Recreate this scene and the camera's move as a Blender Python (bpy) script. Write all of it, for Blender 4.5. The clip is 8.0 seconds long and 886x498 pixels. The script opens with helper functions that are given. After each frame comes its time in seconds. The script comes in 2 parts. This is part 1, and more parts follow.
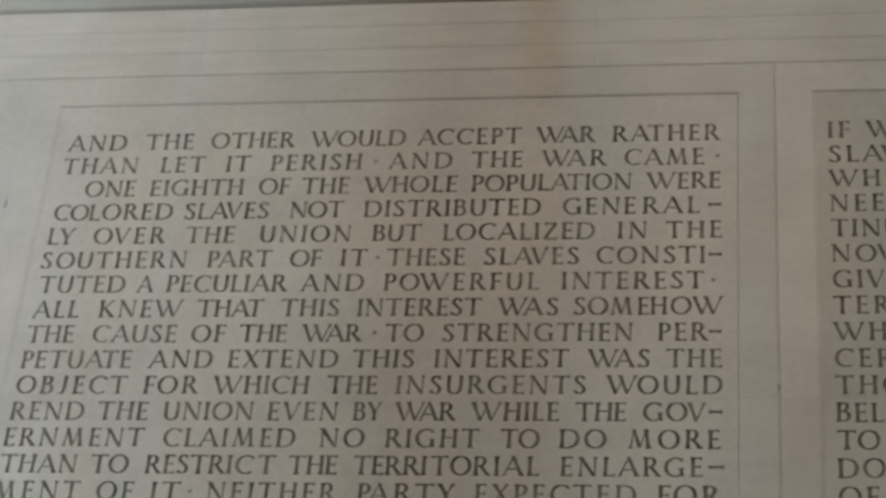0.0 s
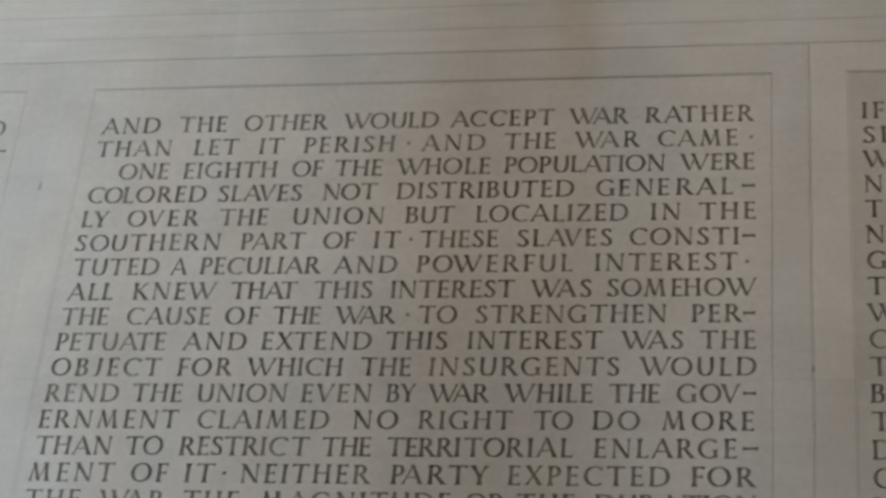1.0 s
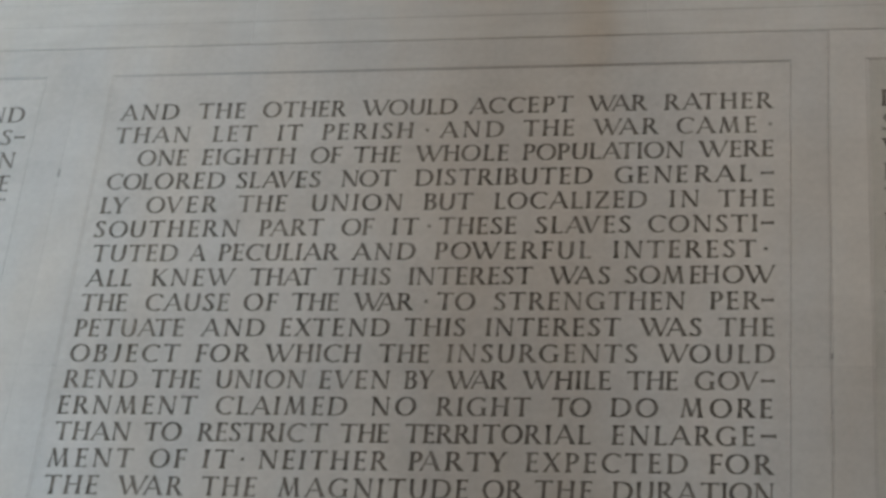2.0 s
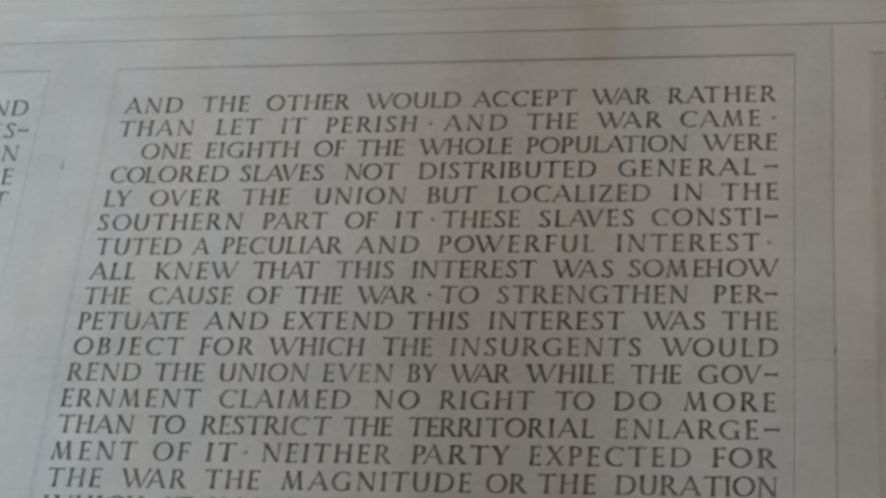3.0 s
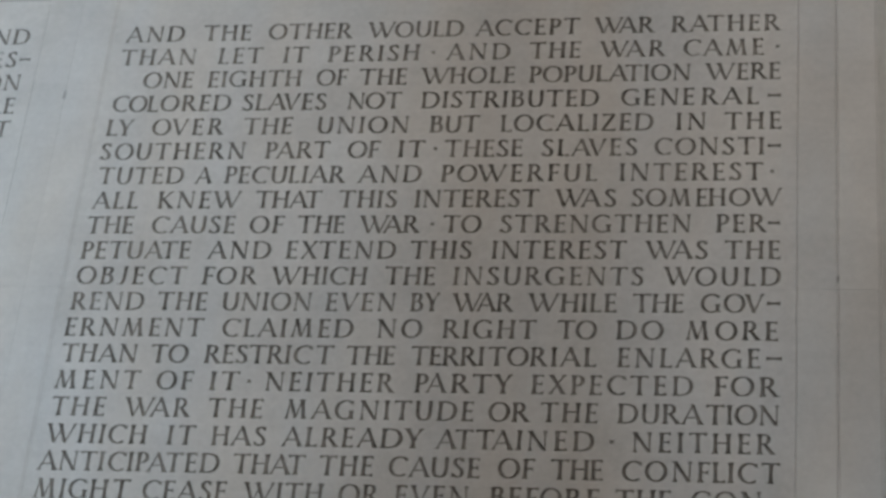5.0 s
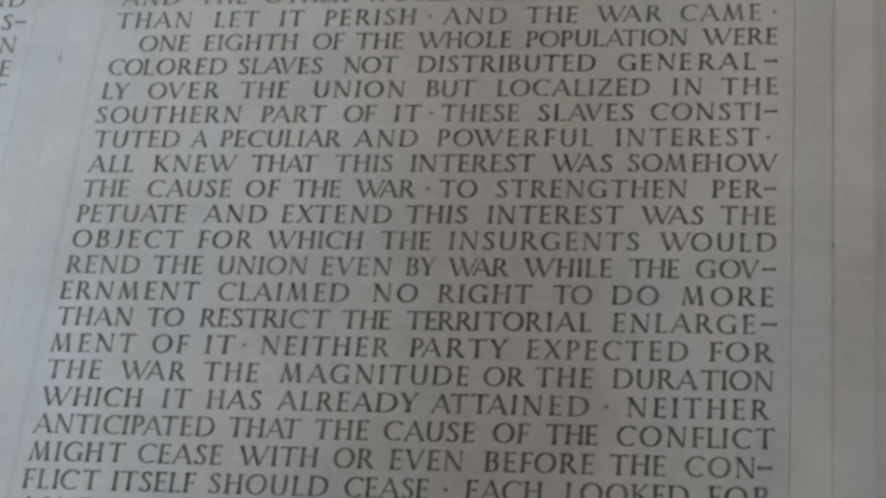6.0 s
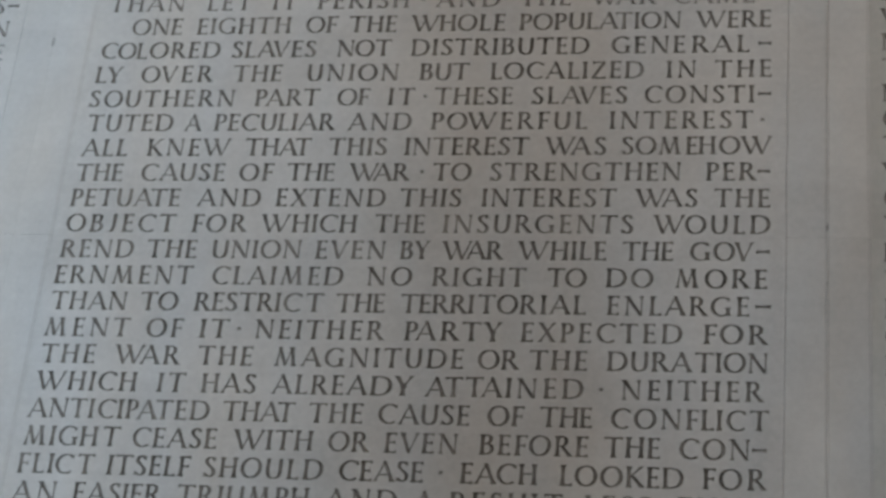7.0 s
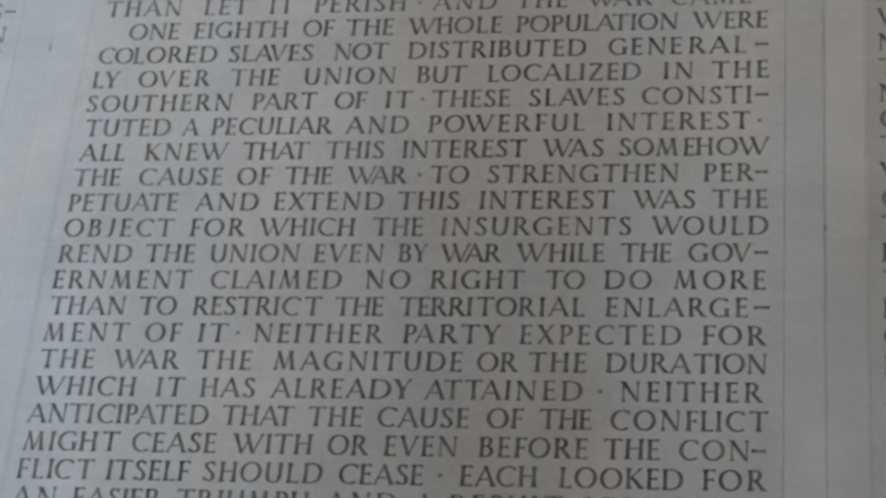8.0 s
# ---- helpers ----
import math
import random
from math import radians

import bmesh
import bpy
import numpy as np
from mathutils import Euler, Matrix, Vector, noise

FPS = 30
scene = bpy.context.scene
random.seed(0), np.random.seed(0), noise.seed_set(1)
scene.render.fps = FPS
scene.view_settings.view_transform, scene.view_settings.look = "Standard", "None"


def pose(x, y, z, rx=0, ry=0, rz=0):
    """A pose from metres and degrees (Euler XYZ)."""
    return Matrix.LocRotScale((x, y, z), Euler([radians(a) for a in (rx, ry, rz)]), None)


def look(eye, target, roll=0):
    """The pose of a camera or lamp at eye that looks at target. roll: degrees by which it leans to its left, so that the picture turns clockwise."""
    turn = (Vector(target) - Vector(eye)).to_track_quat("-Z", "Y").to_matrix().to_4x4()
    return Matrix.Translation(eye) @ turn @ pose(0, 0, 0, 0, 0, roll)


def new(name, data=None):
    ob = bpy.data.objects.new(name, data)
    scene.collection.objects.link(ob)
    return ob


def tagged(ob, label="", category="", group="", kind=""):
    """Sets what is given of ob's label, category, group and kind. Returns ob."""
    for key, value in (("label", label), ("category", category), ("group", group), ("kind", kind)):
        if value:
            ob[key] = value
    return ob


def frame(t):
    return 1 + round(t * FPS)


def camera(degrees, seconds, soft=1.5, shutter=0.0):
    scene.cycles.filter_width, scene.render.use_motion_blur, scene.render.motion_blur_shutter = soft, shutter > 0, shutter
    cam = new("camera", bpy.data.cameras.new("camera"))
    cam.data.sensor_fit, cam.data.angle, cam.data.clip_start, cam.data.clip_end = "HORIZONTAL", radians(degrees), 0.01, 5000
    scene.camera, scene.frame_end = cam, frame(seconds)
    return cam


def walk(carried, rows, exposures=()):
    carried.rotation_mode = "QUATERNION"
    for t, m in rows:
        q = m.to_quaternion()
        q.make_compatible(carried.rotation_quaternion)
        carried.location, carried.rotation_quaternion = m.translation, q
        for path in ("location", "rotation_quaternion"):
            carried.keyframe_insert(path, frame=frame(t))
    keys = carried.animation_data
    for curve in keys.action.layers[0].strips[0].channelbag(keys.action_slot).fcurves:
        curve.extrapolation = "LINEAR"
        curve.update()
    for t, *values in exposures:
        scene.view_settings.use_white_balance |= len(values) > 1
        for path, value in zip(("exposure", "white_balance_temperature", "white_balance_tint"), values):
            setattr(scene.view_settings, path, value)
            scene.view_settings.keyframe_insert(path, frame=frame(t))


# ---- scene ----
cam = camera(24.0, 8.0, soft=3.35)
EYE = (4.747, -11.293, 1.65)
# seconds, tilt, lean and turn of a camera held by a standing viewer
ROWS = [
    (0.0, 122.254, -4.186, 7.644),
    (0.1, 122.180, -4.252, 7.788),
    (0.2, 122.041, -4.361, 8.097),
    (0.3, 122.201, -4.442, 8.225),
    (0.4, 122.070, -4.494, 8.337),
    (0.5, 122.026, -4.584, 8.556),
    (0.6, 121.893, -4.544, 8.431),
    (0.7, 121.782, -4.560, 8.493),
    (0.8, 121.752, -4.547, 8.430),
    (0.9, 121.740, -4.527, 8.337),
    (1.0, 121.692, -4.571, 8.480),
    (1.1, 121.679, -4.629, 8.559),
    (1.2, 121.516, -4.683, 8.669),
    (1.3, 121.400, -4.736, 8.762),
    (1.5, 121.292, -4.788, 8.717),
    (1.7, 121.309, -4.834, 8.792),
    (2.8, 121.240, -4.993, 8.911),
    (2.9, 121.147, -4.992, 8.894),
    (3.0, 121.112, -5.007, 8.915),
    (3.1, 121.031, -5.040, 8.990),
    (3.2, 121.033, -5.031, 8.889),
    (3.3, 120.892, -5.041, 8.901),
    (3.5, 120.696, -5.018, 8.743),
    (3.7, 120.386, -4.998, 8.751),
    (3.8, 120.326, -4.983, 8.706),
    (3.9, 120.158, -4.965, 8.682),
    (4.0, 120.096, -4.968, 8.707),
    (4.2, 119.945, -4.936, 8.699),
    (4.3, 119.858, -4.890, 8.585),
    (4.5, 119.685, -4.883, 8.675),
    (4.6, 119.584, -4.950, 8.866),
    (4.7, 119.440, -4.981, 8.935),
    (5.8, 118.543, -5.177, 8.923),
    (5.9, 118.363, -5.142, 8.749),
    (6.0, 118.206, -5.162, 8.782),
    (6.1, 118.054, -5.132, 8.841),
    (6.2, 117.781, -5.083, 8.867),
    (6.3, 117.686, -4.994, 8.672),
    (6.5, 117.550, -4.899, 8.597),
    (6.7, 117.545, -4.896, 8.570),
    (6.8, 117.540, -4.928, 8.692),
    (7.0, 117.750, -4.955, 8.711),
    (7.2, 117.919, -4.882, 8.669),
    (7.3, 118.044, -4.869, 8.730),
    (7.5, 118.191, -4.793, 8.682),
    (7.7, 118.218, -4.727, 8.727),
    (7.8, 118.099, -4.690, 8.783),
    (8.0, 117.815, -4.601, 8.842),
]
EXPOSURES = [(0.0, 0.02, 6390, 6), (0.5, 0.03, 6280, 7.5), (1.5, 0.02, 6010, 7), (3.5, 0.01, 5820, 6.5), (4.5, 0.03, 5730, 6.5), (6.5, 0.04, 5630, 6.5), (8.0, 0.05, 5540, 7)]
walk(cam, [(t, pose(*EYE, tilt, lean, turn)) for t, tilt, lean, turn in ROWS], EXPOSURES)

# ---- light: daylight lamps set behind added, unseen piers ----
world = bpy.data.worlds.new("world")
scene.world = world
world.use_nodes = True
sky = world.node_tree.nodes.new("ShaderNodeTexSky")
sky.sky_type, sky.sun_disc, sky.sun_elevation, sky.sun_rotation = "NISHITA", False, radians(35), radians(140)
world.node_tree.links.new(sky.outputs[0], world.node_tree.nodes["Background"].inputs[0])
world.node_tree.nodes["Background"].inputs[1].default_value = 0.05


def bay_light(name, x, z, wide, high, y, power, colour):
    lamp = bpy.data.lights.new(name, "AREA")
    lamp.shape, lamp.size, lamp.size_y, lamp.energy, lamp.color = "RECTANGLE", wide, high, power, colour
    ob = new(name, lamp)
    ob.matrix_world = look((x, y, z), (x, 0, z))
    return ob


BACK = -12.0                     # face of the unseen piers added behind the viewer
FAR = -30.0                      # daylight lamps stand this far back, out of view
# area lamps standing for daylight, placed to set the dim band's edges
bay_light("bay_daylight", -4.6, 4.2, 6.0, 8.4, FAR, 5420, (0.80, 0.92, 1.0))
bay_light("bay_daylight", 15.9, 4.2, 2.3, 8.4, FAR, 1230, (0.90, 0.965, 1.0))
# dim warm light through the translucent ceiling panels
laylight = bay_light("laylight", 3.0, 17.2, 16.0, 5.0, -9.2, 825, (1.0, 0.83, 0.68))
laylight.matrix_world = look((3.0, -9.2, 17.2), (3.0, -9.199, 0.0))


# ---- materials ----
def stone(name, light, dark, bump=0.25, rough=0.62, streaks=0.0, patch=1.1, run=0.0, apart=0.22):
    m = bpy.data.materials.new(name)
    m.use_nodes = True
    n, l = m.node_tree.nodes, m.node_tree.links
    b = n["Principled BSDF"]
    b.inputs["Roughness"].default_value = rough
    b.inputs["Specular IOR Level"].default_value = 0.3
    geo = n.new("ShaderNodeTexCoord")
    cloud = n.new("ShaderNodeTexNoise")
    cloud.inputs["Scale"].default_value, cloud.inputs["Detail"].default_value, cloud.inputs["Roughness"].default_value = patch, 7, 0.6
    cloud.inputs["Distortion"].default_value = 0.4
    l.new(geo.outputs["Object"], cloud.inputs["Vector"])
    stretch = n.new("ShaderNodeMapping")
    stretch.inputs["Scale"].default_value = (3.0, 3.0, 26.0)
    stretch.inputs["Rotation"].default_value = (0, radians(3), 0)
    l.new(geo.outputs["Object"], stretch.inputs["Vector"])
    vein = n.new("ShaderNodeTexNoise")
    vein.inputs["Scale"].default_value, vein.inputs["Detail"].default_value = 0.5, 5
    l.new(stretch.outputs[0], vein.inputs["Vector"])
    grain = n.new("ShaderNodeTexNoise")
    grain.inputs["Scale"].default_value, grain.inputs["Detail"].default_value = 70, 4
    l.new(geo.outputs["Object"], grain.inputs["Vector"])
    own = n.new("ShaderNodeObjectInfo")
    mix1 = n.new("ShaderNodeMath")
    mix1.operation = "MULTIPLY_ADD"
    mix1.inputs[1].default_value = 0.45 + streaks
    l.new(vein.outputs[0], mix1.inputs[0])
    l.new(cloud.outputs[0], mix1.inputs[2])
    mix2 = n.new("ShaderNodeMath")
    mix2.operation = "MULTIPLY_ADD"
    mix2.inputs[1].default_value = 0.25
    l.new(grain.outputs[0], mix2.inputs[0])
    l.new(mix1.outputs[0], mix2.inputs[2])
    pores = n.new("ShaderNodeTexNoise")
    pores.inputs["Scale"].default_value, pores.inputs["Detail"].default_value, pores.inputs["Roughness"].default_value = 20, 5, 0.72
    l.new(geo.outputs["Object"], pores.inputs["Vector"])
    mottle = n.new("ShaderNodeMath")
    mottle.operation = "MULTIPLY_ADD"
    mottle.inputs[1].default_value = 0.58
    l.new(pores.outputs[0], mottle.inputs[0])
    l.new(mix2.outputs[0], mottle.inputs[2])
    mix3 = n.new("ShaderNodeMath")
    mix3.operation = "MULTIPLY_ADD"
    mix3.inputs[1].default_value = apart
    l.new(own.outputs["Random"], mix3.inputs[0])
    l.new(mottle.outputs[0], mix3.inputs[2])
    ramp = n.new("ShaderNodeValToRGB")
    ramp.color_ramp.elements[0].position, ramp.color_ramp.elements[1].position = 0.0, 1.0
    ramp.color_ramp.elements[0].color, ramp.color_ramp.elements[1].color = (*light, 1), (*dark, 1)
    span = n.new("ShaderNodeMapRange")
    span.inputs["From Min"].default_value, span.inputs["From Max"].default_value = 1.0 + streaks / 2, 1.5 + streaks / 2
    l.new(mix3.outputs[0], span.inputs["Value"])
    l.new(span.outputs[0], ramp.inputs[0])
    # broad warm and cool tones of the bed, drawn out upright
    beds = n.new("ShaderNodeMapping")
    beds.inputs["Scale"].default_value = (1.5, 1.5, 0.5)
    l.new(geo.outputs["Object"], beds.inputs["Vector"])
    tone = n.new("ShaderNodeTexNoise")
    tone.inputs["Scale"].default_value, tone.inputs["Detail"].default_value = 1.0, 3
    l.new(beds.outputs[0], tone.inputs["Vector"])
    tints = n.new("ShaderNodeValToRGB")
    tints.color_ramp.elements[0].position, tints.color_ramp.elements[1].position = 0.34, 0.66
    tints.color_ramp.elements[0].color, tints.color_ramp.elements[1].color = (1.0, 0.965, 0.915, 1), (0.962, 0.985, 1.0, 1)
    l.new(tone.outputs[0], tints.inputs[0])
    toned = n.new("ShaderNodeMix")
    toned.data_type, toned.blend_type = "RGBA", "MULTIPLY"
    toned.inputs[0].default_value = 1.0
    l.new(ramp.outputs[0], toned.inputs[6])
    l.new(tints.outputs[0], toned.inputs[7])
    colour = toned.outputs[2]
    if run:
        # a soft upright band of brown near x = 3.3, its course wandering
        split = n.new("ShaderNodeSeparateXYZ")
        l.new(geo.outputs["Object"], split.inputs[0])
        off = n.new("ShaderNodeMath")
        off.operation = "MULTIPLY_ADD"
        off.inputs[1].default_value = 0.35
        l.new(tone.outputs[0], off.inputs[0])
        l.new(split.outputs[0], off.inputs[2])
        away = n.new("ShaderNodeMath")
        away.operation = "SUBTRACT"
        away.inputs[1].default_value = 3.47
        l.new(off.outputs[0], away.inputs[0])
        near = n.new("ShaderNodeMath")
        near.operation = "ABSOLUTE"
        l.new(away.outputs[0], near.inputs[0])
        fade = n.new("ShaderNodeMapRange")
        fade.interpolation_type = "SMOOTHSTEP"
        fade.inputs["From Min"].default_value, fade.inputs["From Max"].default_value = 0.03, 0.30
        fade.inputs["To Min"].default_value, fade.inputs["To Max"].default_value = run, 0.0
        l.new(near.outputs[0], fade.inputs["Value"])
        browned = n.new("ShaderNodeMix")
        browned.data_type, browned.blend_type = "RGBA", "MULTIPLY"
        browned.inputs[7].default_value = (0.78, 0.70, 0.60, 1)
        l.new(fade.outputs[0], browned.inputs[0])
        l.new(colour, browned.inputs[6])
        colour = browned.outputs[2]
    l.new(colour, b.inputs["Base Color"])
    bm = n.new("ShaderNodeBump")
    bm.inputs["Strength"].default_value, bm.inputs["Distance"].default_value = bump, 0.004
    l.new(grain.outputs[0], bm.inputs["Height"])
    l.new(bm.outputs[0], b.inputs["Normal"])
    return m


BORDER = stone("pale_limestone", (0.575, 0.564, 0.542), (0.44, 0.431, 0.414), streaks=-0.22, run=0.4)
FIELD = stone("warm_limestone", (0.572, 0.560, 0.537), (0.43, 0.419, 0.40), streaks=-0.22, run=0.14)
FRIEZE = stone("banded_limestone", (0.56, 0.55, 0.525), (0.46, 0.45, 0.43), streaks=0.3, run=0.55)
PLAIN = stone("plain_limestone", (0.52, 0.50, 0.46), (0.42, 0.40, 0.37))
FLOOR = stone("floor_marble", (0.42, 0.36, 0.32), (0.30, 0.25, 0.22), bump=0.05, rough=0.3)
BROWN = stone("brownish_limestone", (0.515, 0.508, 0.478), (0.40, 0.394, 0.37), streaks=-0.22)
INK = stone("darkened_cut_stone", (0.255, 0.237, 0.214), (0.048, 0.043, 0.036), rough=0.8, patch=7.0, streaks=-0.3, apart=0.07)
CHIP_GREY = stone("chip_grey", (0.36, 0.35, 0.33), (0.22, 0.21, 0.20), rough=0.9)
JOINT = stone("joint_mortar", (0.22, 0.21, 0.19), (0.14, 0.13, 0.12), rough=0.9)


# ---- helpers ----
from mathutils.geometry import delaunay_2d_cdt


def part(name, bm, material, parent=None, label=""):
    mesh = bpy.data.meshes.new(name)
    bm.to_mesh(mesh)
    bm.free()
    mesh.materials.append(material)
    ob = new(name, mesh)
    ob.parent = parent
    return tagged(ob, label)


def from_faces(faces):
    """A bmesh of loose polygons, each a list of points."""
    bm = bmesh.new()
    for f in faces:
        bm.faces.new([bm.verts.new(p) for p in f])
    bmesh.ops.remove_doubles(bm, verts=bm.verts, dist=1e-5)
    return bm


def box(x0, x1, y0, y1, z0, z1, soft_edge=0.0):
    bm = bmesh.new()
    bmesh.ops.create_cube(bm, size=1)
    for v in bm.verts:
        v.co = Vector(((x0 + x1) / 2 + v.co.x * (x1 - x0), (y0 + y1) / 2 + v.co.y * (y1 - y0), (z0 + z1) / 2 + v.co.z * (z1 - z0)))
    if soft_edge:
        bmesh.ops.bevel(bm, geom=bm.edges[:], offset=soft_edge, segments=1, affect="EDGES")
    return bm


# ---- Roman capitals, one unit high ----
THICK, THIN = 0.172, 0.083
GLYPHS = {}


def straight(x0, y0, x1, y1, w, feet=(True, True)):
    """A stroke cut level at its ends, which flare into fine serifs or run out plain where they meet another: outline and spine."""
    a, b = Vector((x0, y0)), Vector((x1, y1))
    d = b - a
    size = d.length
    steep = abs(d.y) > 0.4 * size
    s = Vector((1, 0)) if steep else Vector((0, 1))
    body = 0.45 * w * size / (abs(d.y) if steep else abs(d.x))
    ends = []
    for foot in feet:
        wide = max(0.86 * w, 0.11, body * 1.25) if foot else body
        ends.append(((0, wide), (min(0.045 / size, 0.1), wide * 0.93 if foot else body), (min(0.15 / size, 0.28), body * 1.12 if foot else body)))
    half = [*ends[0], (0.5, body)] + [(1 - k, h) for k, h in ends[1][::-1]]
    out = [a + d * k + s * h for k, h in half] + [a + d * k - s * h for k, h in half[::-1]]
    inset = min(0.5 * w / size, 0.4)
    return out, [a + d * inset, (a + b) / 2, b - d * inset]


def stem(x, y0=0.0, y1=1.0):
    return straight(x, y1, x, y0, THICK)


def bar(x0, x1, y):
    return straight(x0, y, x1, y, THIN)


def thick(x0, y0, x1, y1, feet=(True, True)):
    return straight(x0, y0, x1, y1, THICK, feet)


def thin(x0, y0, x1, y1, feet=(True, True)):
    return straight(x0, y0, x1, y1, THIN, feet)


def curved(*points):
    """A smooth stroke through points, thicker where it runs upright."""
    p = [Vector(q) for q in points]
    p = [p[0] * 2 - p[1]] + p + [p[-1] * 2 - p[-2]]
    way = []
    for i in range(1, len(p) - 2):
        for k in range(3):
            t = k / 3
            way.append(0.5 * (2 * p[i] + (p[i + 1] - p[i - 1]) * t + (2 * p[i - 1] - 5 * p[i] + 4 * p[i + 1] - p[i + 2]) * t * t
                              + (3 * p[i] - p[i - 1] - 3 * p[i + 1] + p[i + 2]) * t ** 3))
    way.append(p[-2])
    left, right = [], []
    for i, q in enumerate(way):
        d = (way[min(i + 1, len(way) - 1)] - way[max(i - 1, 0)]).normalized()
        w = THIN * 0.85 + (THICK * 1.02 - THIN * 0.85) * abs(d.y) ** 1.3
        s = Vector((-d.y, d.x)) * w / 2
        left.append(q + s)
        right.append(q - s)
    return left + right[::-1], way[1:-1]


def ring(cx, cy, rx, ry, a0, a1):
    n = 7
    return curved(*[(cx + rx * math.cos(radians(a0 + (a1 - a0) * i / n)), cy + ry * math.sin(radians(a0 + (a1 - a0) * i / n))) for i in range(n + 1)])


def glyph(name, width, *strokes):
    GLYPHS[name] = (width, strokes)


HEAD, FOOT, BARE = (True, False), (False, True), (False, False)
glyph("A", 0.93, thin(0.05, 0, 0.46, 0.99, HEAD), thick(0.43, 1.01, 0.86, 0, FOOT), straight(0.20, 0.34, 0.68, 0.34, THIN, BARE))
glyph("B", 0.64, stem(0.11), curved((0.09, 0.96), (0.30, 0.96), (0.46, 0.89), (0.48, 0.76), (0.41, 0.60), (0.26, 0.54), (0.11, 0.54)),
      curved((0.11, 0.54), (0.32, 0.54), (0.50, 0.45), (0.55, 0.28), (0.48, 0.11), (0.30, 0.04), (0.09, 0.04)))
glyph("C", 0.86, ring(0.53, 0.5, 0.45, 0.47, 52, 308), straight(0.80, 0.95, 0.82, 0.78, 0.06))
glyph("D", 0.90, stem(0.11), curved((0.09, 0.96), (0.38, 0.96), (0.69, 0.84), (0.82, 0.5), (0.69, 0.16), (0.38, 0.04), (0.09, 0.04)))
glyph("E", 0.56, stem(0.11), bar(0.06, 0.52, 0.96), bar(0.11, 0.46, 0.52), bar(0.06, 0.55, 0.04))
glyph("F", 0.54, stem(0.11), bar(0.06, 0.53, 0.96), bar(0.11, 0.46, 0.50))
glyph("G", 0.92, ring(0.53, 0.5, 0.45, 0.47, 54, 298), stem(0.80, 0.04, 0.46), straight(0.79, 0.95, 0.81, 0.78, 0.06))
glyph("H", 0.80, stem(0.11), stem(0.69), straight(0.11, 0.53, 0.69, 0.53, THIN, BARE))
glyph("I", 0.22, stem(0.11))
glyph("J", 0.44, curved((0.34, 1.0), (0.34, 0.65), (0.33, 0.3), (0.25, 0.06), (0.12, -0.02), (0.0, 0.02)), straight(0.24, 1.0, 0.44, 1.0, 0.05))
glyph("K", 0.79, stem(0.11), thin(0.68, 1, 0.16, 0.47, HEAD), thick(0.26, 0.55, 0.71, 0, FOOT))
glyph("L", 0.56, stem(0.11), bar(0.06, 0.55, 0.04))
glyph("M", 1.08, thin(0.10, 0, 0.24, 1), thick(0.22, 1, 0.52, 0.03, BARE), thin(0.52, 0.03, 0.80, 1, BARE), thick(0.79, 1, 0.93, 0))
glyph("N", 0.86, thin(0.11, 0, 0.11, 1), thick(0.07, 1, 0.75, 0, HEAD), thin(0.76, 0, 0.76, 1, FOOT))
glyph("O", 0.97, ring(0.485, 0.5, 0.42, 0.47, 85, 275), ring(0.485, 0.5, 0.42, 0.47, -95, 95))
glyph("P", 0.58, stem(0.11), curved((0.09, 0.96), (0.30, 0.96), (0.45, 0.88), (0.50, 0.72), (0.44, 0.55), (0.28, 0.47), (0.16, 0.47)))
glyph("R", 0.78, stem(0.11), curved((0.09, 0.96), (0.30, 0.96), (0.46, 0.88), (0.50, 0.73), (0.44, 0.57), (0.27, 0.50), (0.11, 0.50)), thick(0.29, 0.53, 0.71, 0, FOOT))
glyph("S", 0.56, curved((0.46, 0.86), (0.31, 0.97), (0.14, 0.89), (0.12, 0.71), (0.28, 0.54), (0.45, 0.37), (0.46, 0.15), (0.28, 0.03), (0.06, 0.14)),
      straight(0.46, 0.97, 0.48, 0.80, 0.05), straight(0.05, 0.03, 0.05, 0.21, 0.05))
glyph("T", 0.84, bar(0.0, 0.83, 0.96), stem(0.42))
glyph("U", 0.80, curved((0.12, 1), (0.12, 0.7), (0.12, 0.36), (0.20, 0.11), (0.41, 0.03), (0.62, 0.11), (0.70, 0.36), (0.70, 0.7), (0.70, 1)),
      straight(0.01, 0.98, 0.24, 0.98, 0.05, BARE), straight(0.60, 0.98, 0.80, 0.98, 0.05, BARE))
glyph("V", 0.88, thick(0.09, 1, 0.44, 0, HEAD), thin(0.42, 0, 0.80, 1, FOOT))
glyph("W", 1.40, thick(0.04, 1, 0.42, 0, HEAD), thin(0.41, 0, 0.68, 0.74, BARE), thick(0.58, 1, 0.95, 0, HEAD), thin(0.94, 0, 1.33, 1, FOOT))
glyph("X", 0.80, thick(0.09, 1, 0.71, 0), thin(0.08, 0, 0.71, 1))
glyph("Y", 0.80, thick(0.09, 1, 0.40, 0.46, HEAD), thin(0.72, 1, 0.41, 0.46, HEAD), stem(0.40, 0, 0.52))
glyph("Z", 0.76, bar(0.06, 0.68, 0.96), thick(0.64, 0.95, 0.10, 0.05, BARE), bar(0.06, 0.73, 0.04))
glyph("-", 0.62, straight(0.0, 0.5, 0.62, 0.5, 0.125))
glyph(".", 0.22, straight(0.11, 0.42, 0.11, 0.58, 0.15))

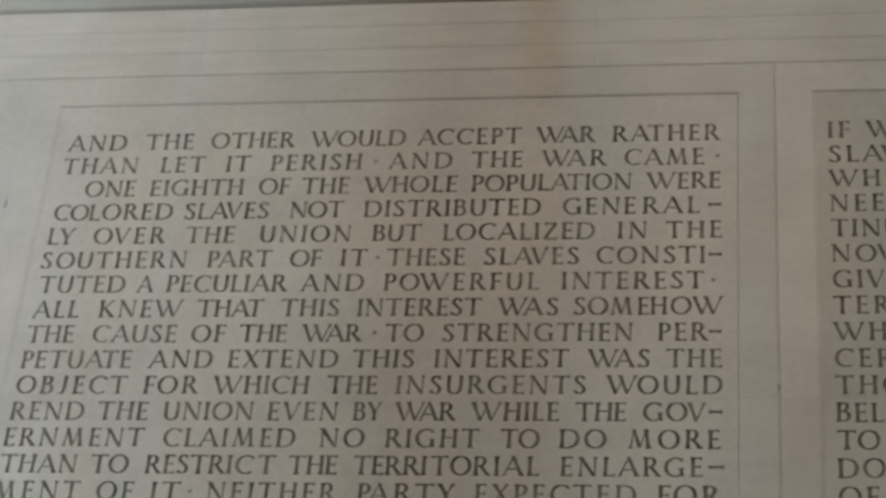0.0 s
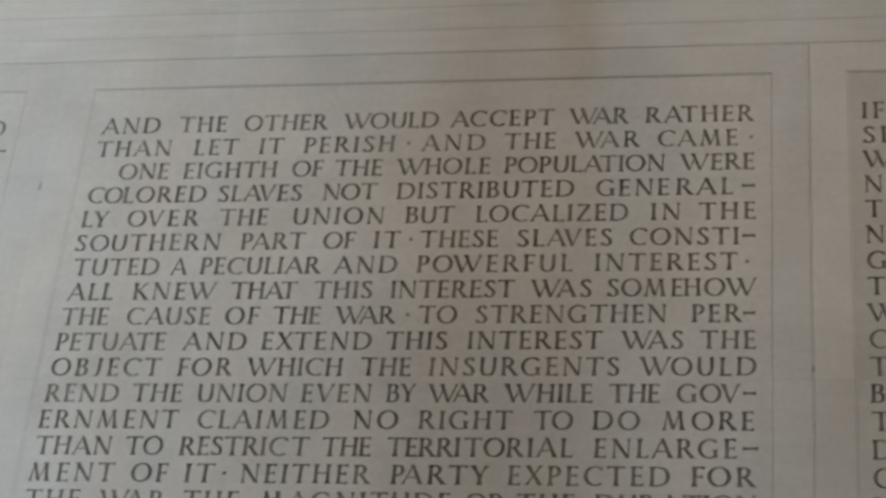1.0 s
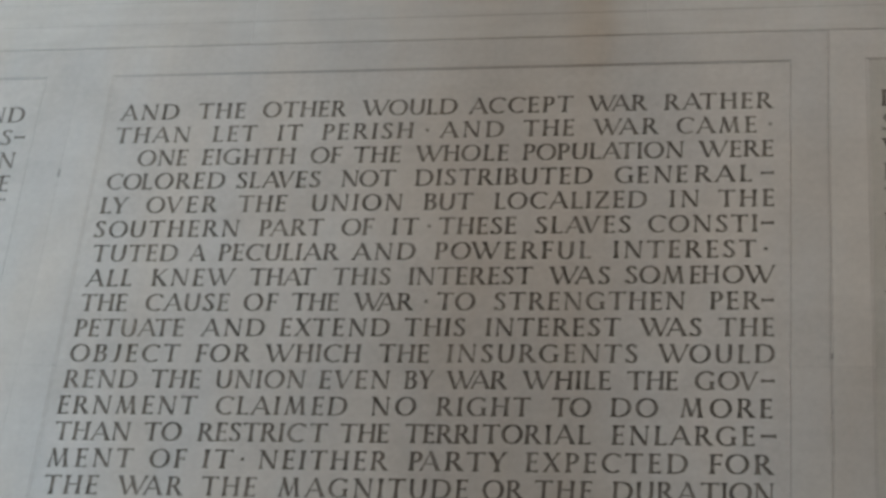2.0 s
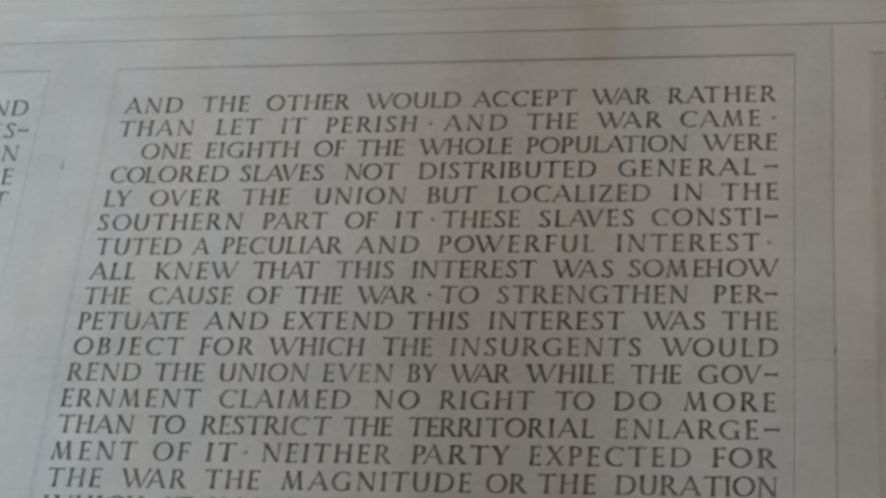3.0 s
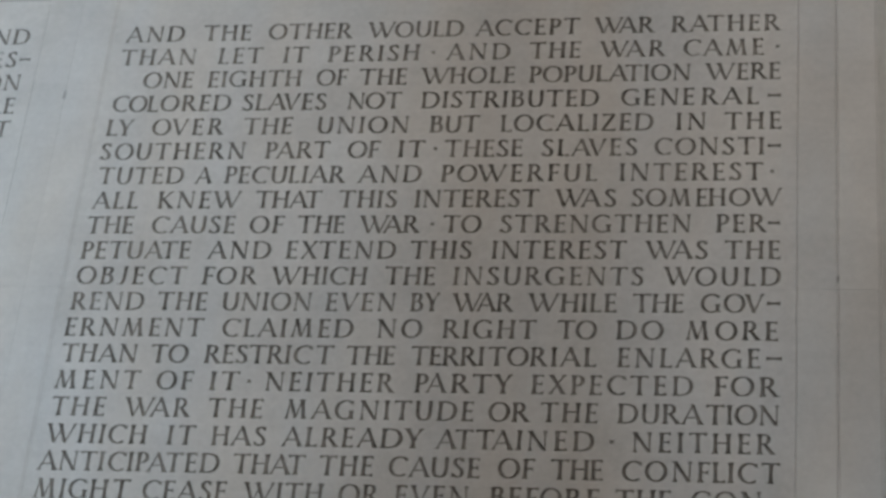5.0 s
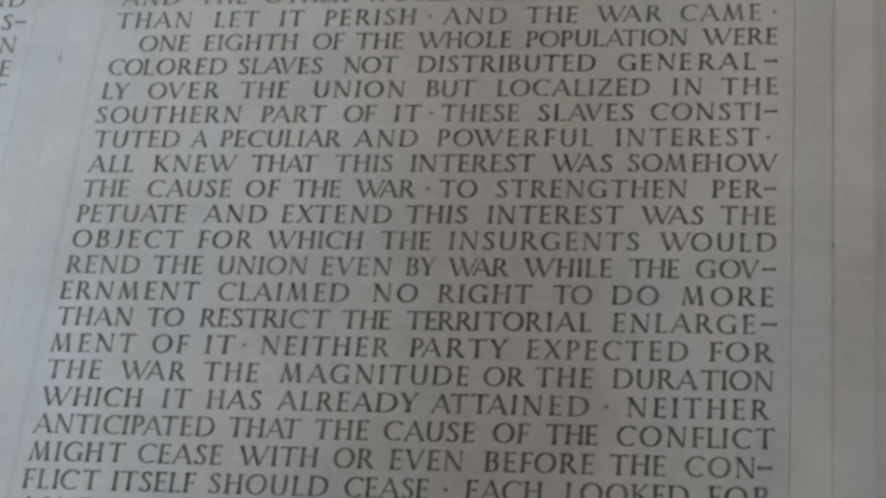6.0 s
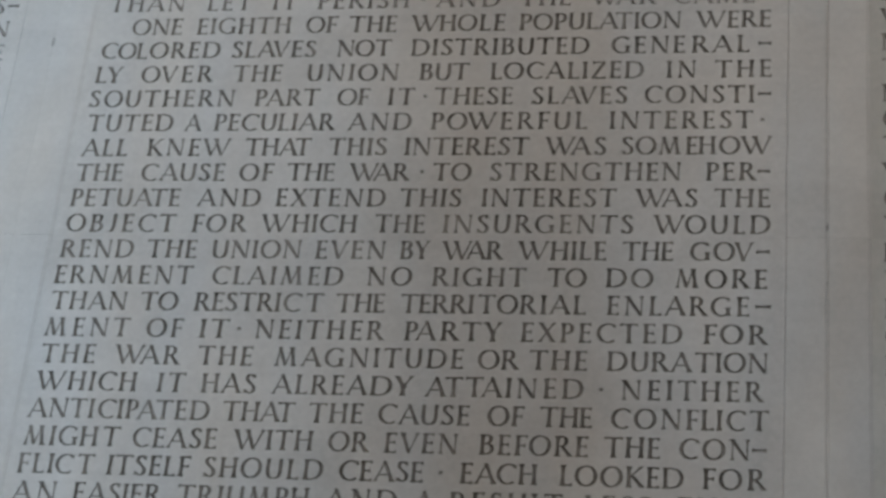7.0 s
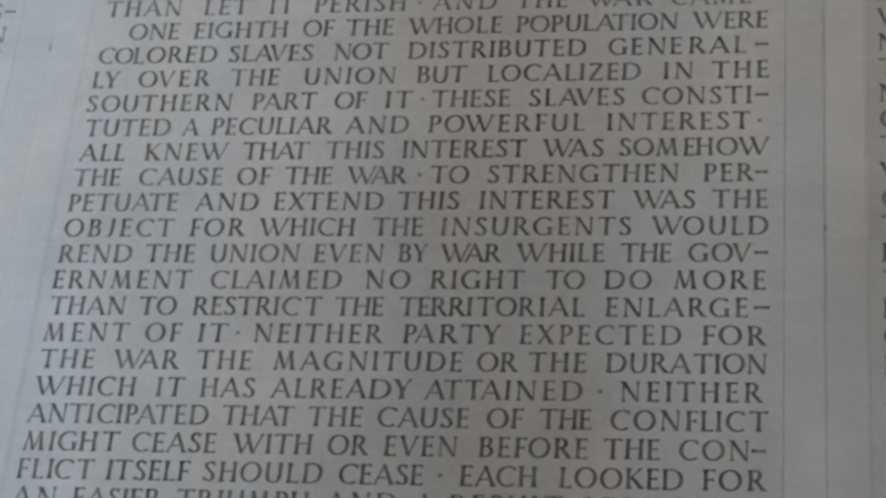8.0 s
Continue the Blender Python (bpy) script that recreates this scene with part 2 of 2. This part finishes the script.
# room that a letter wants beside it, against that of an upright stem
AIR_BEFORE = {"A": 0.5, "C": 0.65, "G": 0.65, "O": 0.65, "S": 0.8, "T": 0.5, "U": 0.8, "V": 0.45, "W": 0.45, "X": 0.5, "Y": 0.45, "Z": 0.7, "J": 0.5, "-": 0.5}
AIR_AFTER = {"A": 0.5, "B": 0.75, "C": 0.6, "D": 0.65, "E": 0.7, "F": 0.5, "K": 0.45, "L": 0.5, "O": 0.65, "P": 0.55, "R": 0.45, "S": 0.8, "T": 0.5, "U": 0.8, "V": 0.45,
             "W": 0.45, "X": 0.5, "Y": 0.45, "Z": 0.6}
# letters whose slopes tuck under one another
TUCK = {"WA": 0.29, "AW": 0.26, "AV": 0.23, "VA": 0.26, "AT": 0.20, "TA": 0.20, "LT": 0.16, "LY": 0.18, "TY": 0.04, "AY": 0.18, "TO": 0.10, "OV": 0.12, "OW": 0.10, "WO": 0.10,
        "RT": 0.04, "RY": 0.05, "AC": 0.08, "PA": 0.12, "LO": 0.04, "DA": 0.05, "DY": 0.10, "XT": 0.05, "FO": 0.05, "AU": 0.06, "RU": 0.02}


# ---- the inscribed wall ----
TOP = 9.872                      # height from which the lines of writing are counted
CAP = 0.131
PANEL, MARGIN, PITCH = 5.195, 0.24, 5.195
RECESS = 0.009                   # the field lies a little behind its border
Z_TOP, Z_BOTTOM = TOP + 0.457, TOP - 6.9
wall = tagged(new("wall_north"), "pale limestone chamber wall with framed inscription panels and a banded frieze", "wall", kind="structure")


def baseline(n):
    return TOP + 0.0245 - 0.19312 * n + 0.000225 * n * n


def ring_faces(x0, x1, z0, z1, steps):
    """Faces between nested rectangles; steps: inset on the two sides, inset above and below, and depth."""
    rects = []
    for one, other, level, y in steps:
        rects.append([(x0 + one, y, z0 + level), (x1 - other, y, z0 + level), (x1 - other, y, z1 - level), (x0 + one, y, z1 - level)])
    faces = []
    for a, b in zip(rects, rects[1:]):
        for i in range(4):
            j = (i + 1) % 4
            faces.append([a[i], a[j], b[j], b[i]])
    return faces


chance = random.Random(7)


def panel(x0, write, label, field, loose=0.17):
    """One tablet: a border with a stepped inner edge, a field of two stones, and its writing."""
    x1, z0, z1 = x0 + PANEL, Z_BOTTOM, Z_TOP
    fine, open_ = 0.0005, 0.011
    one, other = (open_ if x0 > 0 else fine), (fine if x1 < 0 else open_)
    m = MARGIN
    left_slit, right_slit = (0.0006 if x0 > 0 else 0.0002), (0.0002 if x1 < 0 else 0.0006)
    steps = ((left_slit, right_slit, 0.0006, 0.09), (left_slit, right_slit, 0.0006, 0.007), (one, other, 0.009, 0.0), (m, m, m, 0.0), (m + 0.003, m + 0.003, m + 0.002, 0.002),
             (m + 0.022, m + 0.006, m + 0.010, RECESS),
             (m + 0.023, m + 0.010, m + 0.0112, RECESS + 0.004), (m + 0.0235, m + 0.014, m + 0.0118, RECESS), (m + 0.024, m + 0.024, m + 0.014, RECESS))
    split = baseline(11) - 0.028
    for side in (1, -1):
        bm = from_faces(ring_faces(x0, x1, z0, z1, steps))
        bmesh.ops.bisect_plane(bm, geom=bm.verts[:] + bm.edges[:] + bm.faces[:], dist=1e-6, plane_co=(0, 0, split + side * 0.0005), plane_no=(0, 0, side), clear_inner=True)
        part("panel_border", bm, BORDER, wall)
    fx0, fx1, fz0, fz1 = x0 + MARGIN + 0.024, x1 - MARGIN - 0.024, z0 + MARGIN + 0.014, z1 - MARGIN - 0.014
    inscription = tagged(new("inscription"), label, "inscription", "inscriptions along the chamber wall")
    bands = []

    def quad(a, b, c, d):
        return [(a, RECESS, c), (b, RECESS, c), (b, RECESS, d), (a, RECESS, d)]

    def carve(n, *words):
        """Cuts one line of words into its band of stone; ends: where each stretch of a word begins and ends."""
        z = baseline(n)
        lo, hi = -0.032, 1.032
        points = [Vector(c) for c in ((fx0 / CAP, lo), (fx1 / CAP, lo), (fx1 / CAP, hi), (fx0 / CAP, hi))]
        loops, ribs, owner = [[0, 1, 2, 3]], [], [None]
        for w, (text, *ends) in enumerate(words):
            for piece, a, b in zip(text.split("|"), ends[::2], ends[1::2]):
                widths = [GLYPHS[c][0] for c in piece]
                pairs = list(zip(piece, piece[1:]))
                tuck = [-TUCK.get(p + q, 0.0) for p, q in pairs] + [0.0]
                air = [AIR_AFTER.get(p, 1.0) + AIR_BEFORE.get(q, 1.0) for p, q in pairs] + [0.0]
                natural, room, x = sum(widths) + sum(tuck), (b - a) / CAP, a / CAP
                gap, scale = 0.0, 1.0
                if pairs:
                    gap = min(max((room - natural) / sum(air), 0.04), loose)
                    scale = (room - gap * sum(air)) / natural
                elif piece != ".":
                    scale = room / natural
                else:
                    x += (room - natural) / 2
                for c, width, t, space in zip(piece, widths, tuck, air):
                    # hand-cut letters: each leans and rides a little differently
                    lean, lift = chance.uniform(-0.022, 0.022), chance.uniform(-0.010, 0.010)
                    for outline, spine in GLYPHS[c][1]:
                        loop = [Vector((x + (q.x + lean * (q.y - 0.5)) * scale, min(max(q.y, -0.015), 1.015) + lift)) for q in outline]
                        area = sum(p.x * q.y - p.y * q.x for p, q in zip(loop, loop[1:] + loop[:1]))
                        loops.append(list(range(len(points), len(points) + len(loop))))
                        owner.append(w)
                        points += loop if area > 0 else loop[::-1]
                        k = len(points)
                        points += [Vector((x + (q.x + lean * (q.y - 0.5)) * scale, q.y + lift)) for q in spine]
                        ribs += [(k + i, k + i + 1) for i in range(len(spine) - 1)]
                    x += (width + t) * scale + gap * space
        verts, _, faces, _, _, sources = delaunay_2d_cdt(points, ribs, loops, 0, 1e-4)
        word_of = [next((owner[s] for s in src if s > 0), None) for src in sources]
        beside = {}
        for f, w in zip(faces, word_of):
            for p, q in zip(f, f[1:] + f[:1]):
                beside.setdefault((min(p, q), max(p, q)), []).append(w)
        rim = [e for e, sides in beside.items() if None in sides and any(w is not None for w in sides)]
        on_rim = {v for e in rim for v in e}
        at = [None] * len(verts)
        for w in range(len(words)):
            own_rim = [e for e in rim if w in beside[e]]
            start = np.array([verts[e[0]] for e in own_rim])
            way = np.array([verts[e[1]] for e in own_rim]) - start
            size = np.maximum((way * way).sum(1), 1e-12)
            deep = chance.uniform(1.0, 1.25)
            # the cut deepens in a V away from its rim
            for v in {v for f, o in zip(faces, word_of) if o == w for v in f} - on_rim:
                r = np.array(verts[v]) - start
                k = np.clip((r * way).sum(1) / size, 0, 1)
                depth = float(np.sqrt(((r - k[:, None] * way) ** 2).sum(1).min()))
                at[v] = (verts[v][0] * CAP, RECESS + depth * CAP * deep, z + verts[v][1] * CAP)
        at = [p or (v[0] * CAP, RECESS, z + v[1] * CAP) for p, v in zip(at, verts)]
        for w, (text, *_) in enumerate(words):
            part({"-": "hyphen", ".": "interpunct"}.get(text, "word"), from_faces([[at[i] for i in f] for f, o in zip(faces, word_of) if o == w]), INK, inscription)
        bands.append((n, z + lo * CAP, z + hi * CAP, [[at[i] for i in f] for f, o in zip(faces, word_of) if o is None]))

    write(carve)
    # the field is laid in two courses of stone, with a fine joint below line 11
    for lo, hi, lines in ((split, fz1, [b for b in bands if b[0] <= 11]), (fz0, split, [b for b in bands if b[0] > 11])):
        faces, z = [], hi - (0.0006 if hi == split else 0)
        for n, a, b, stones in sorted(lines):
            faces.append(quad(fx0, fx1, b, z))
            faces += stones
            z = a
        low = lo + (0.0006 if lo == split else 0)
        faces.append(quad(fx0, fx1, low, z))
        if lo == split:
            faces.append([(fx0, RECESS, low), (fx1, RECESS, low), (fx1, RECESS + 0.0016, split), (fx0, RECESS + 0.0016, split)])
        else:
            faces.append([(fx0, RECESS, hi - 0.0006), (fx1, RECESS, hi - 0.0006), (fx1, RECESS + 0.0016, split), (fx0, RECESS + 0.0016, split)])
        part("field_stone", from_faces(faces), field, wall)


def centre_lines(carve):
    carve(1, ("AND", 0.010, 0.426), ("THE", 0.561, 0.902), ("OTHER", 1.026, 1.613), ("WOULD", 1.727, 2.379), ("ACCEPT", 2.464, 3.164), ("WAR", 3.270, 3.661), ("RATHER", 3.777, 4.484))
    carve(2, ("THAN", -0.002, 0.532), ("LET", 0.701, 1.008), ("IT", 1.159, 1.325), ("PERISH", 1.471, 2.091), (".", 2.176, 2.199), ("AND", 2.280, 2.709), ("THE", 2.838, 3.182), ("WAR", 3.314, 3.739), ("CAME", 3.858, 4.380), (".", 4.456, 4.478))
    carve(3, ("ONE", 0.193, 0.546), ("EIGHTH", 0.654, 1.298), ("OF", 1.408, 1.622), ("THE", 1.701, 2.028), ("WH|OLE", 2.132, 2.423, 2.438, 2.757), ("POPULATION", 2.855, 3.908), ("WERE", 4.014, 4.490))
    carve(4, ("COL|ORED", 0.005, 0.330, 0.346, 0.837), ("SLAVES", 0.920, 1.497), ("NOT", 1.644, 2.009), ("DISTRIBUTED", 2.147, 3.322), ("GE|NE|RAL", 3.466, 3.690, 3.723, 3.942, 3.990, 4.355), ("-", 4.409, 4.492))
    carve(5, ("LY", -0.001, 0.183), ("OVER", 0.318, 0.814), ("THE", 0.953, 1.289), ("UNION", 1.459, 2.074), ("BUT", 2.222, 2.546), ("LOCALIZED", 2.691, 3.683), ("IN", 3.832, 4.016), ("THE", 4.139, 4.497))
    carve(6, ("SO|UTHERN", -0.014, 0.215, 0.235, 0.986), ("PART", 1.133, 1.566), ("OF", 1.688, 1.901), ("IT", 2.029, 2.202), (".", 2.259, 2.281), ("THESE", 2.332, 2.847), ("SLAVES", 2.972, 3.585), ("CONSTI", 3.697, 4.388), ("-", 4.413, 4.495))
    carve(7, ("TUTED", 0.004, 0.596), ("A", 0.681, 0.789), ("PECULI|AR", 0.882, 1.434, 1.453, 1.691), ("AND", 1.782, 2.198), ("POWERFUL", 2.332, 3.341), ("INTEREST", 3.485, 4.387), (".", 4.433, 4.454))
    carve(8, ("ALL", -0.000, 0.316), ("KNEW", 0.452, 1.013), ("THAT", 1.111, 1.554), ("THIS", 1.668, 2.053), ("INTEREST", 2.176, 2.979), ("WAS", 3.087, 3.469), ("SOM|EH|OW", 3.569, 3.942, 3.974, 4.154, 4.179, 4.504))
    carve(9, ("THE", -0.012, 0.312), ("CAUSE", 0.437, 1.002), ("OF", 1.101, 1.327), ("THE", 1.417, 1.732), ("WAR", 1.836, 2.220), (".", 2.290, 2.312), ("TO", 2.372, 2.619), ("STRENGTHEN", 2.742, 3.944), ("PER", 4.106, 4.412), ("-", 4.419, 4.495))
    carve(10, ("PETUATE", -0.008, 0.729), ("AND", 0.849, 1.266), ("EXTEND", 1.371, 2.085), ("THIS", 2.178, 2.572), ("INTEREST", 2.706, 3.554), ("WAS", 3.677, 4.054), ("THE", 4.158, 4.500))
    carve(11, ("OBJECT", -0.008, 0.726), ("FOR", 0.843, 1.198), ("WHICH", 1.299, 1.914), ("THE", 2.032, 2.357), ("INSURGENTS", 2.476, 3.664), ("WO|ULD", 3.797, 4.112, 4.140, 4.503))
    carve(12, ("REND", -0.009, 0.476), ("THE", 0.564, 0.897), ("UNION", 0.997, 1.577), ("EVEN", 1.676, 2.119), ("BY", 2.220, 2.403), ("WAR", 2.489, 2.867), ("WHILE", 2.966, 3.509), ("THE", 3.608, 3.921), ("GOV", 4.021, 4.404), ("-", 4.421, 4.502))
    carve(13, ("ERNMENT", -0.017, 0.898), ("CLAIMED", 1.024, 1.871), ("NO", 2.027, 2.306), ("RIGHT", 2.442, 3.024), ("TO", 3.154, 3.394), ("DO", 3.519, 3.801), ("MORE", 3.938, 4.491))
    carve(14, ("THAN", -0.011, 0.489), ("TO", 0.582, 0.826), ("RESTRI|CT", 0.940, 1.488, 1.510, 1.766), ("THE", 1.846, 2.157), ("TERRI|TO|RIAL", 2.254, 2.709, 2.737, 2.985, 3.002, 3.404), ("ENLARGE", 3.535, 4.387), ("-", 4.421, 4.514))
    carve(15, ("MENT", -0.017, 0.541), ("OF", 0.652, 0.887), ("IT", 1.000, 1.186), (".", 1.237, 1.259), ("NEITHER", 1.357, 2.169), ("PA|RTY", 2.303, 2.493, 2.528, 2.901), ("EXPECTED", 3.022, 3.992), ("FOR", 4.123, 4.497))
    carve(16, ("THE", -0.010, 0.347), ("WAR", 0.480, 0.897), ("THE", 1.011, 1.363), ("MAGNITUDE", 1.503, 2.680), ("OR", 2.770, 3.018), ("THE", 3.083, 3.432), ("DURA|TION", 3.554, 4.055, 4.072, 4.500))
    carve(17, ("WHICH", -0.001, 0.642), ("IT", 0.783, 0.957), ("HAS", 1.065, 1.406), ("ALREA|DY", 1.512, 2.102, 2.126, 2.384), ("ATTAI|NED", 2.467, 2.983, 3.021, 3.418), (".", 3.513, 3.533), ("NEITHER", 3.647, 4.479))
    carve(18, ("ANTI|CI|PATED", -0.022, 0.399, 0.428, 0.585, 0.610, 1.138), ("THAT", 1.222, 1.674), ("THE", 1.761, 2.097), ("CAUSE", 2.191, 2.748), ("OF", 2.857, 3.075), ("THE", 3.170, 3.482), ("CON|FLI|CT", 3.592, 4.001, 4.037, 4.241, 4.267, 4.512))
    carve(19, ("MIG|HT", -0.016, 0.326, 0.348, 0.597), ("CEASE", 0.680, 1.211), ("WITH", 1.321, 1.804), ("OR", 1.905, 2.154), ("EVEN", 2.251, 2.689), ("BEFORE", 2.824, 3.469), ("THE", 3.560, 3.889), ("CON", 4.000, 4.404), ("-", 4.417, 4.501))
    carve(20, ("FLI|CT", -0.018, 0.203, 0.218, 0.466), ("ITSELF", 0.552, 1.071), ("SHO|ULD", 1.156, 1.514, 1.538, 1.892), ("CEASE", 1.992, 2.501), (".", 2.593, 2.613), ("EACH", 2.724, 3.174), ("LOO|KED", 3.313, 3.676, 3.699, 4.029), ("FOR", 4.143, 4.504))
    carve(21, ("AN", -0.023, 0.254), ("EASIER", 0.366, 0.919), ("TRIUMPH", 1.015, 1.824), ("AND", 1.930, 2.356), ("A", 2.468, 2.572), ("RESULT", 2.676, 3.338), ("LESS", 3.469, 3.848), ("FUN", 4.006, 4.382), ("-", 4.417, 4.500))


def set_width(text, gap):
    """How wide a word stands with its letters unstretched."""
    w = sum(GLYPHS[c][0] for c in text)
    for p, q in zip(text, text[1:]):
        w += gap * (AIR_AFTER.get(p, 1.0) + AIR_BEFORE.get(q, 1.0)) - TUCK.get(p + q, 0.0)
    return w * CAP


def left_lines(carve):
    for n, text in enumerate(("SECOND", "PRES-", "OCCASION", "THERE", "STATEMENT"), 1):
        right = -0.66 if "-" in text else -0.70
        carve(n, (text, right - set_width(text, 0.12), right))


def right_lines(carve):
    first = ("IF", "SLAVERY", "WHICH", "NEEDS", "TINUED", "NOW", "GIVES", "TERRIBLE", "WHOM", "CERN", "THOSE", "BELIEVERS", "TO", "DO", "OF", "IF", "ALL")
    for n, text in enumerate(first, 1):
        gap = {"TINUED": 0.12, "GIVES": 0.13, "BELIEVERS": 0.11, "SLAVERY": 0.20}.get(text, 0.165)
        more = [("WE", 5.435, 5.435 + set_width("WE", 0.16))] if n == 1 else []
        carve(n, (text, 5.185, 5.185 + set_width(text, gap)), *more)


panel(-0.35, centre_lines, "dark V-cut Roman capitals carved in a limestone panel", FIELD)
panel(-0.35 - PITCH, left_lines, "ends of carved capital lines on the neighbouring limestone panel", FIELD)
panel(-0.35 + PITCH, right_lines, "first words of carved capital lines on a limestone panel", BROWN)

X0, X1 = -0.35 - PITCH, -0.35 + 2 * PITCH
# frieze of three narrow fasciae, each course a little prouder than the one below
STEP = 0.1977
profile = [(0.09, 0.0), (0.006, 0.0), (0.0, 0.006)]
for k in range(1, 3):
    profile += [(-0.003 * (k - 1), STEP * k - 0.012), (0.0004 - 0.003 * (k - 1), STEP * k - 0.001), (-0.003 * k, STEP * k + 0.007)]
profile += [(-0.006, STEP * 3 - 0.004), (-0.002, STEP * 3), (0.09, STEP * 3)]
FRIEZE_STONE = 2.772
for k in range(-3, 5):
    a, b = 0.862 + FRIEZE_STONE * (k - 1), 0.862 + FRIEZE_STONE * k
    a, b = max(a, X0), min(b, X1)
    if b - a < 0.1:
        continue
    faces = []
    for (y0, z0), (y1, z1) in zip(profile, profile[1:]):
        faces.append([(a + 0.0008, y0, Z_TOP + z0), (b - 0.0008, y0, Z_TOP + z0), (b - 0.0008, y1, Z_TOP + z1), (a + 0.0008, y1, Z_TOP + z1)])
    for x in (a + 0.0008, b - 0.0008):
        faces.append([(x, y, Z_TOP + z) for y, z in profile])
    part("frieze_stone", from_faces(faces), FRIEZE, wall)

# projecting moulding above the frieze
ZM = Z_TOP + 3 * STEP
moulding = [(0.09, 0.0), (0.006, 0.0), (0.004, 0.007), (-0.02, 0.014), (-0.035, 0.022), (-0.13, 0.12), (-0.20, 0.21), (-0.24, 0.29), (-0.25, 0.36), (-0.29, 0.37), (-0.29, 0.44), (0.09, 0.48)]
faces = [[(X0, y0, ZM + z0), (X1, y0, ZM + z0), (X1, y1, ZM + z1), (X0, y1, ZM + z1)] for (y0, z0), (y1, z1) in zip(moulding, moulding[1:])]
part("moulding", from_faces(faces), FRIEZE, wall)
part("wall_core", box(X0, X1, 0.09, 0.6, 0.0, 17.0), JOINT, wall)
part("wall_base", box(X0, X1, 0.0, 0.088, 0.0, Z_BOTTOM - 0.004), PLAIN, wall)
part("wall_upper", box(X0, X1, 0.0, 0.088, ZM + 0.48, 17.0), PLAIN, wall)

# dark spots at chips in the upright joints, modelled as low domes
for x, z, wide, high in ((-0.352, TOP - 0.604, 0.026, 0.075), (4.846, TOP - 2.03, 0.016, 0.05), (4.846, TOP - 2.41, 0.007, 0.03)):
    bm = bmesh.new()
    rim = []
    for k in range(11):
        r = 1 + 0.3 * math.sin(2.3 * k + 5 * x) * math.cos(1.1 * k)
        rim.append(bm.verts.new((x + wide / 2 * r * math.cos(k * math.tau / 11), -0.0005, z + high / 2 * r * math.sin(k * math.tau / 11))))
    crown = bm.verts.new((x, -0.003, z))
    for p, q in zip(rim, rim[1:] + rim[:1]):
        bm.faces.new((p, q, crown))
    part("mortar_patch", bm, CHIP_GREY, wall)

# ---- the chamber that closes the place ----
RX0, RX1, END = -11.0, 18.0, FAR + 0.1
tagged(part("floor", box(RX0 - 0.6, RX1 + 0.6, END - 0.6, 0.6, -0.3, 0.0), FLOOR), "dull pinkish marble chamber floor", "floor", kind="structure")
top = bmesh.new()
for a, b, c, d in ((RX0 - 0.6, -5.0, END, 0.6), (11.0, RX1 + 0.6, END, 0.6), (-5.0, 11.0, END, -11.7), (-5.0, 11.0, -6.7, 0.6)):
    piece = bpy.data.meshes.new("piece")
    bm = box(a, b, c, d, 17.0, 17.3)
    bm.to_mesh(piece)
    bm.free()
    top.from_mesh(piece)
    bpy.data.meshes.remove(piece)
tagged(part("ceiling", top, PLAIN), "plain pale stone chamber ceiling with a laylight opening", "ceiling", kind="structure")
for name, a, b in (("wall_west", RX0 - 0.6, RX0), ("wall_east", RX1, RX1 + 0.6)):
    tagged(part(name, box(a, b, END, 0.6, 0.0, 17.0), PLAIN), "plain pale limestone side wall of the chamber", "wall", kind="structure")
# end wall out of view, added with openings to fit the lamps
far = tagged(new("unseen_wall_far"), "unseen plain end wall added around the two daylight lamps", "wall", kind="structure")
for a, b, z0, z1 in ((RX0 - 0.6, -7.7, 0, 9.0), (-1.5, 14.7, 0, 9.0), (17.1, RX1 + 0.6, 0, 9.0), (RX0 - 0.6, RX1 + 0.6, 9.0, 17)):
    part("wall_pier", box(a, b, END - 0.6, END, z0, z1), PLAIN, far)
for a, b in ((RX0, X0), (X1, RX1)):
    part("wall_side", box(a, b, 0.0, 0.6, 0.0, 17.0), PLAIN, wall)
# unseen wall, added so its gaps leave a dim band on the inscription
back = tagged(new("unseen_wall_south"), "unseen plain wall added to shape daylight through two gaps", "wall", kind="structure")
for a, b, z0, z1 in ((RX0, -5.8, 0, 12), (-1.31, 8.45, 0, 12), (9.9, RX1, 0, 12), (RX0, RX1, 12, 17)):
    part("wall_pier", box(a, b, BACK - 0.6, BACK, z0, z1), PLAIN, back)
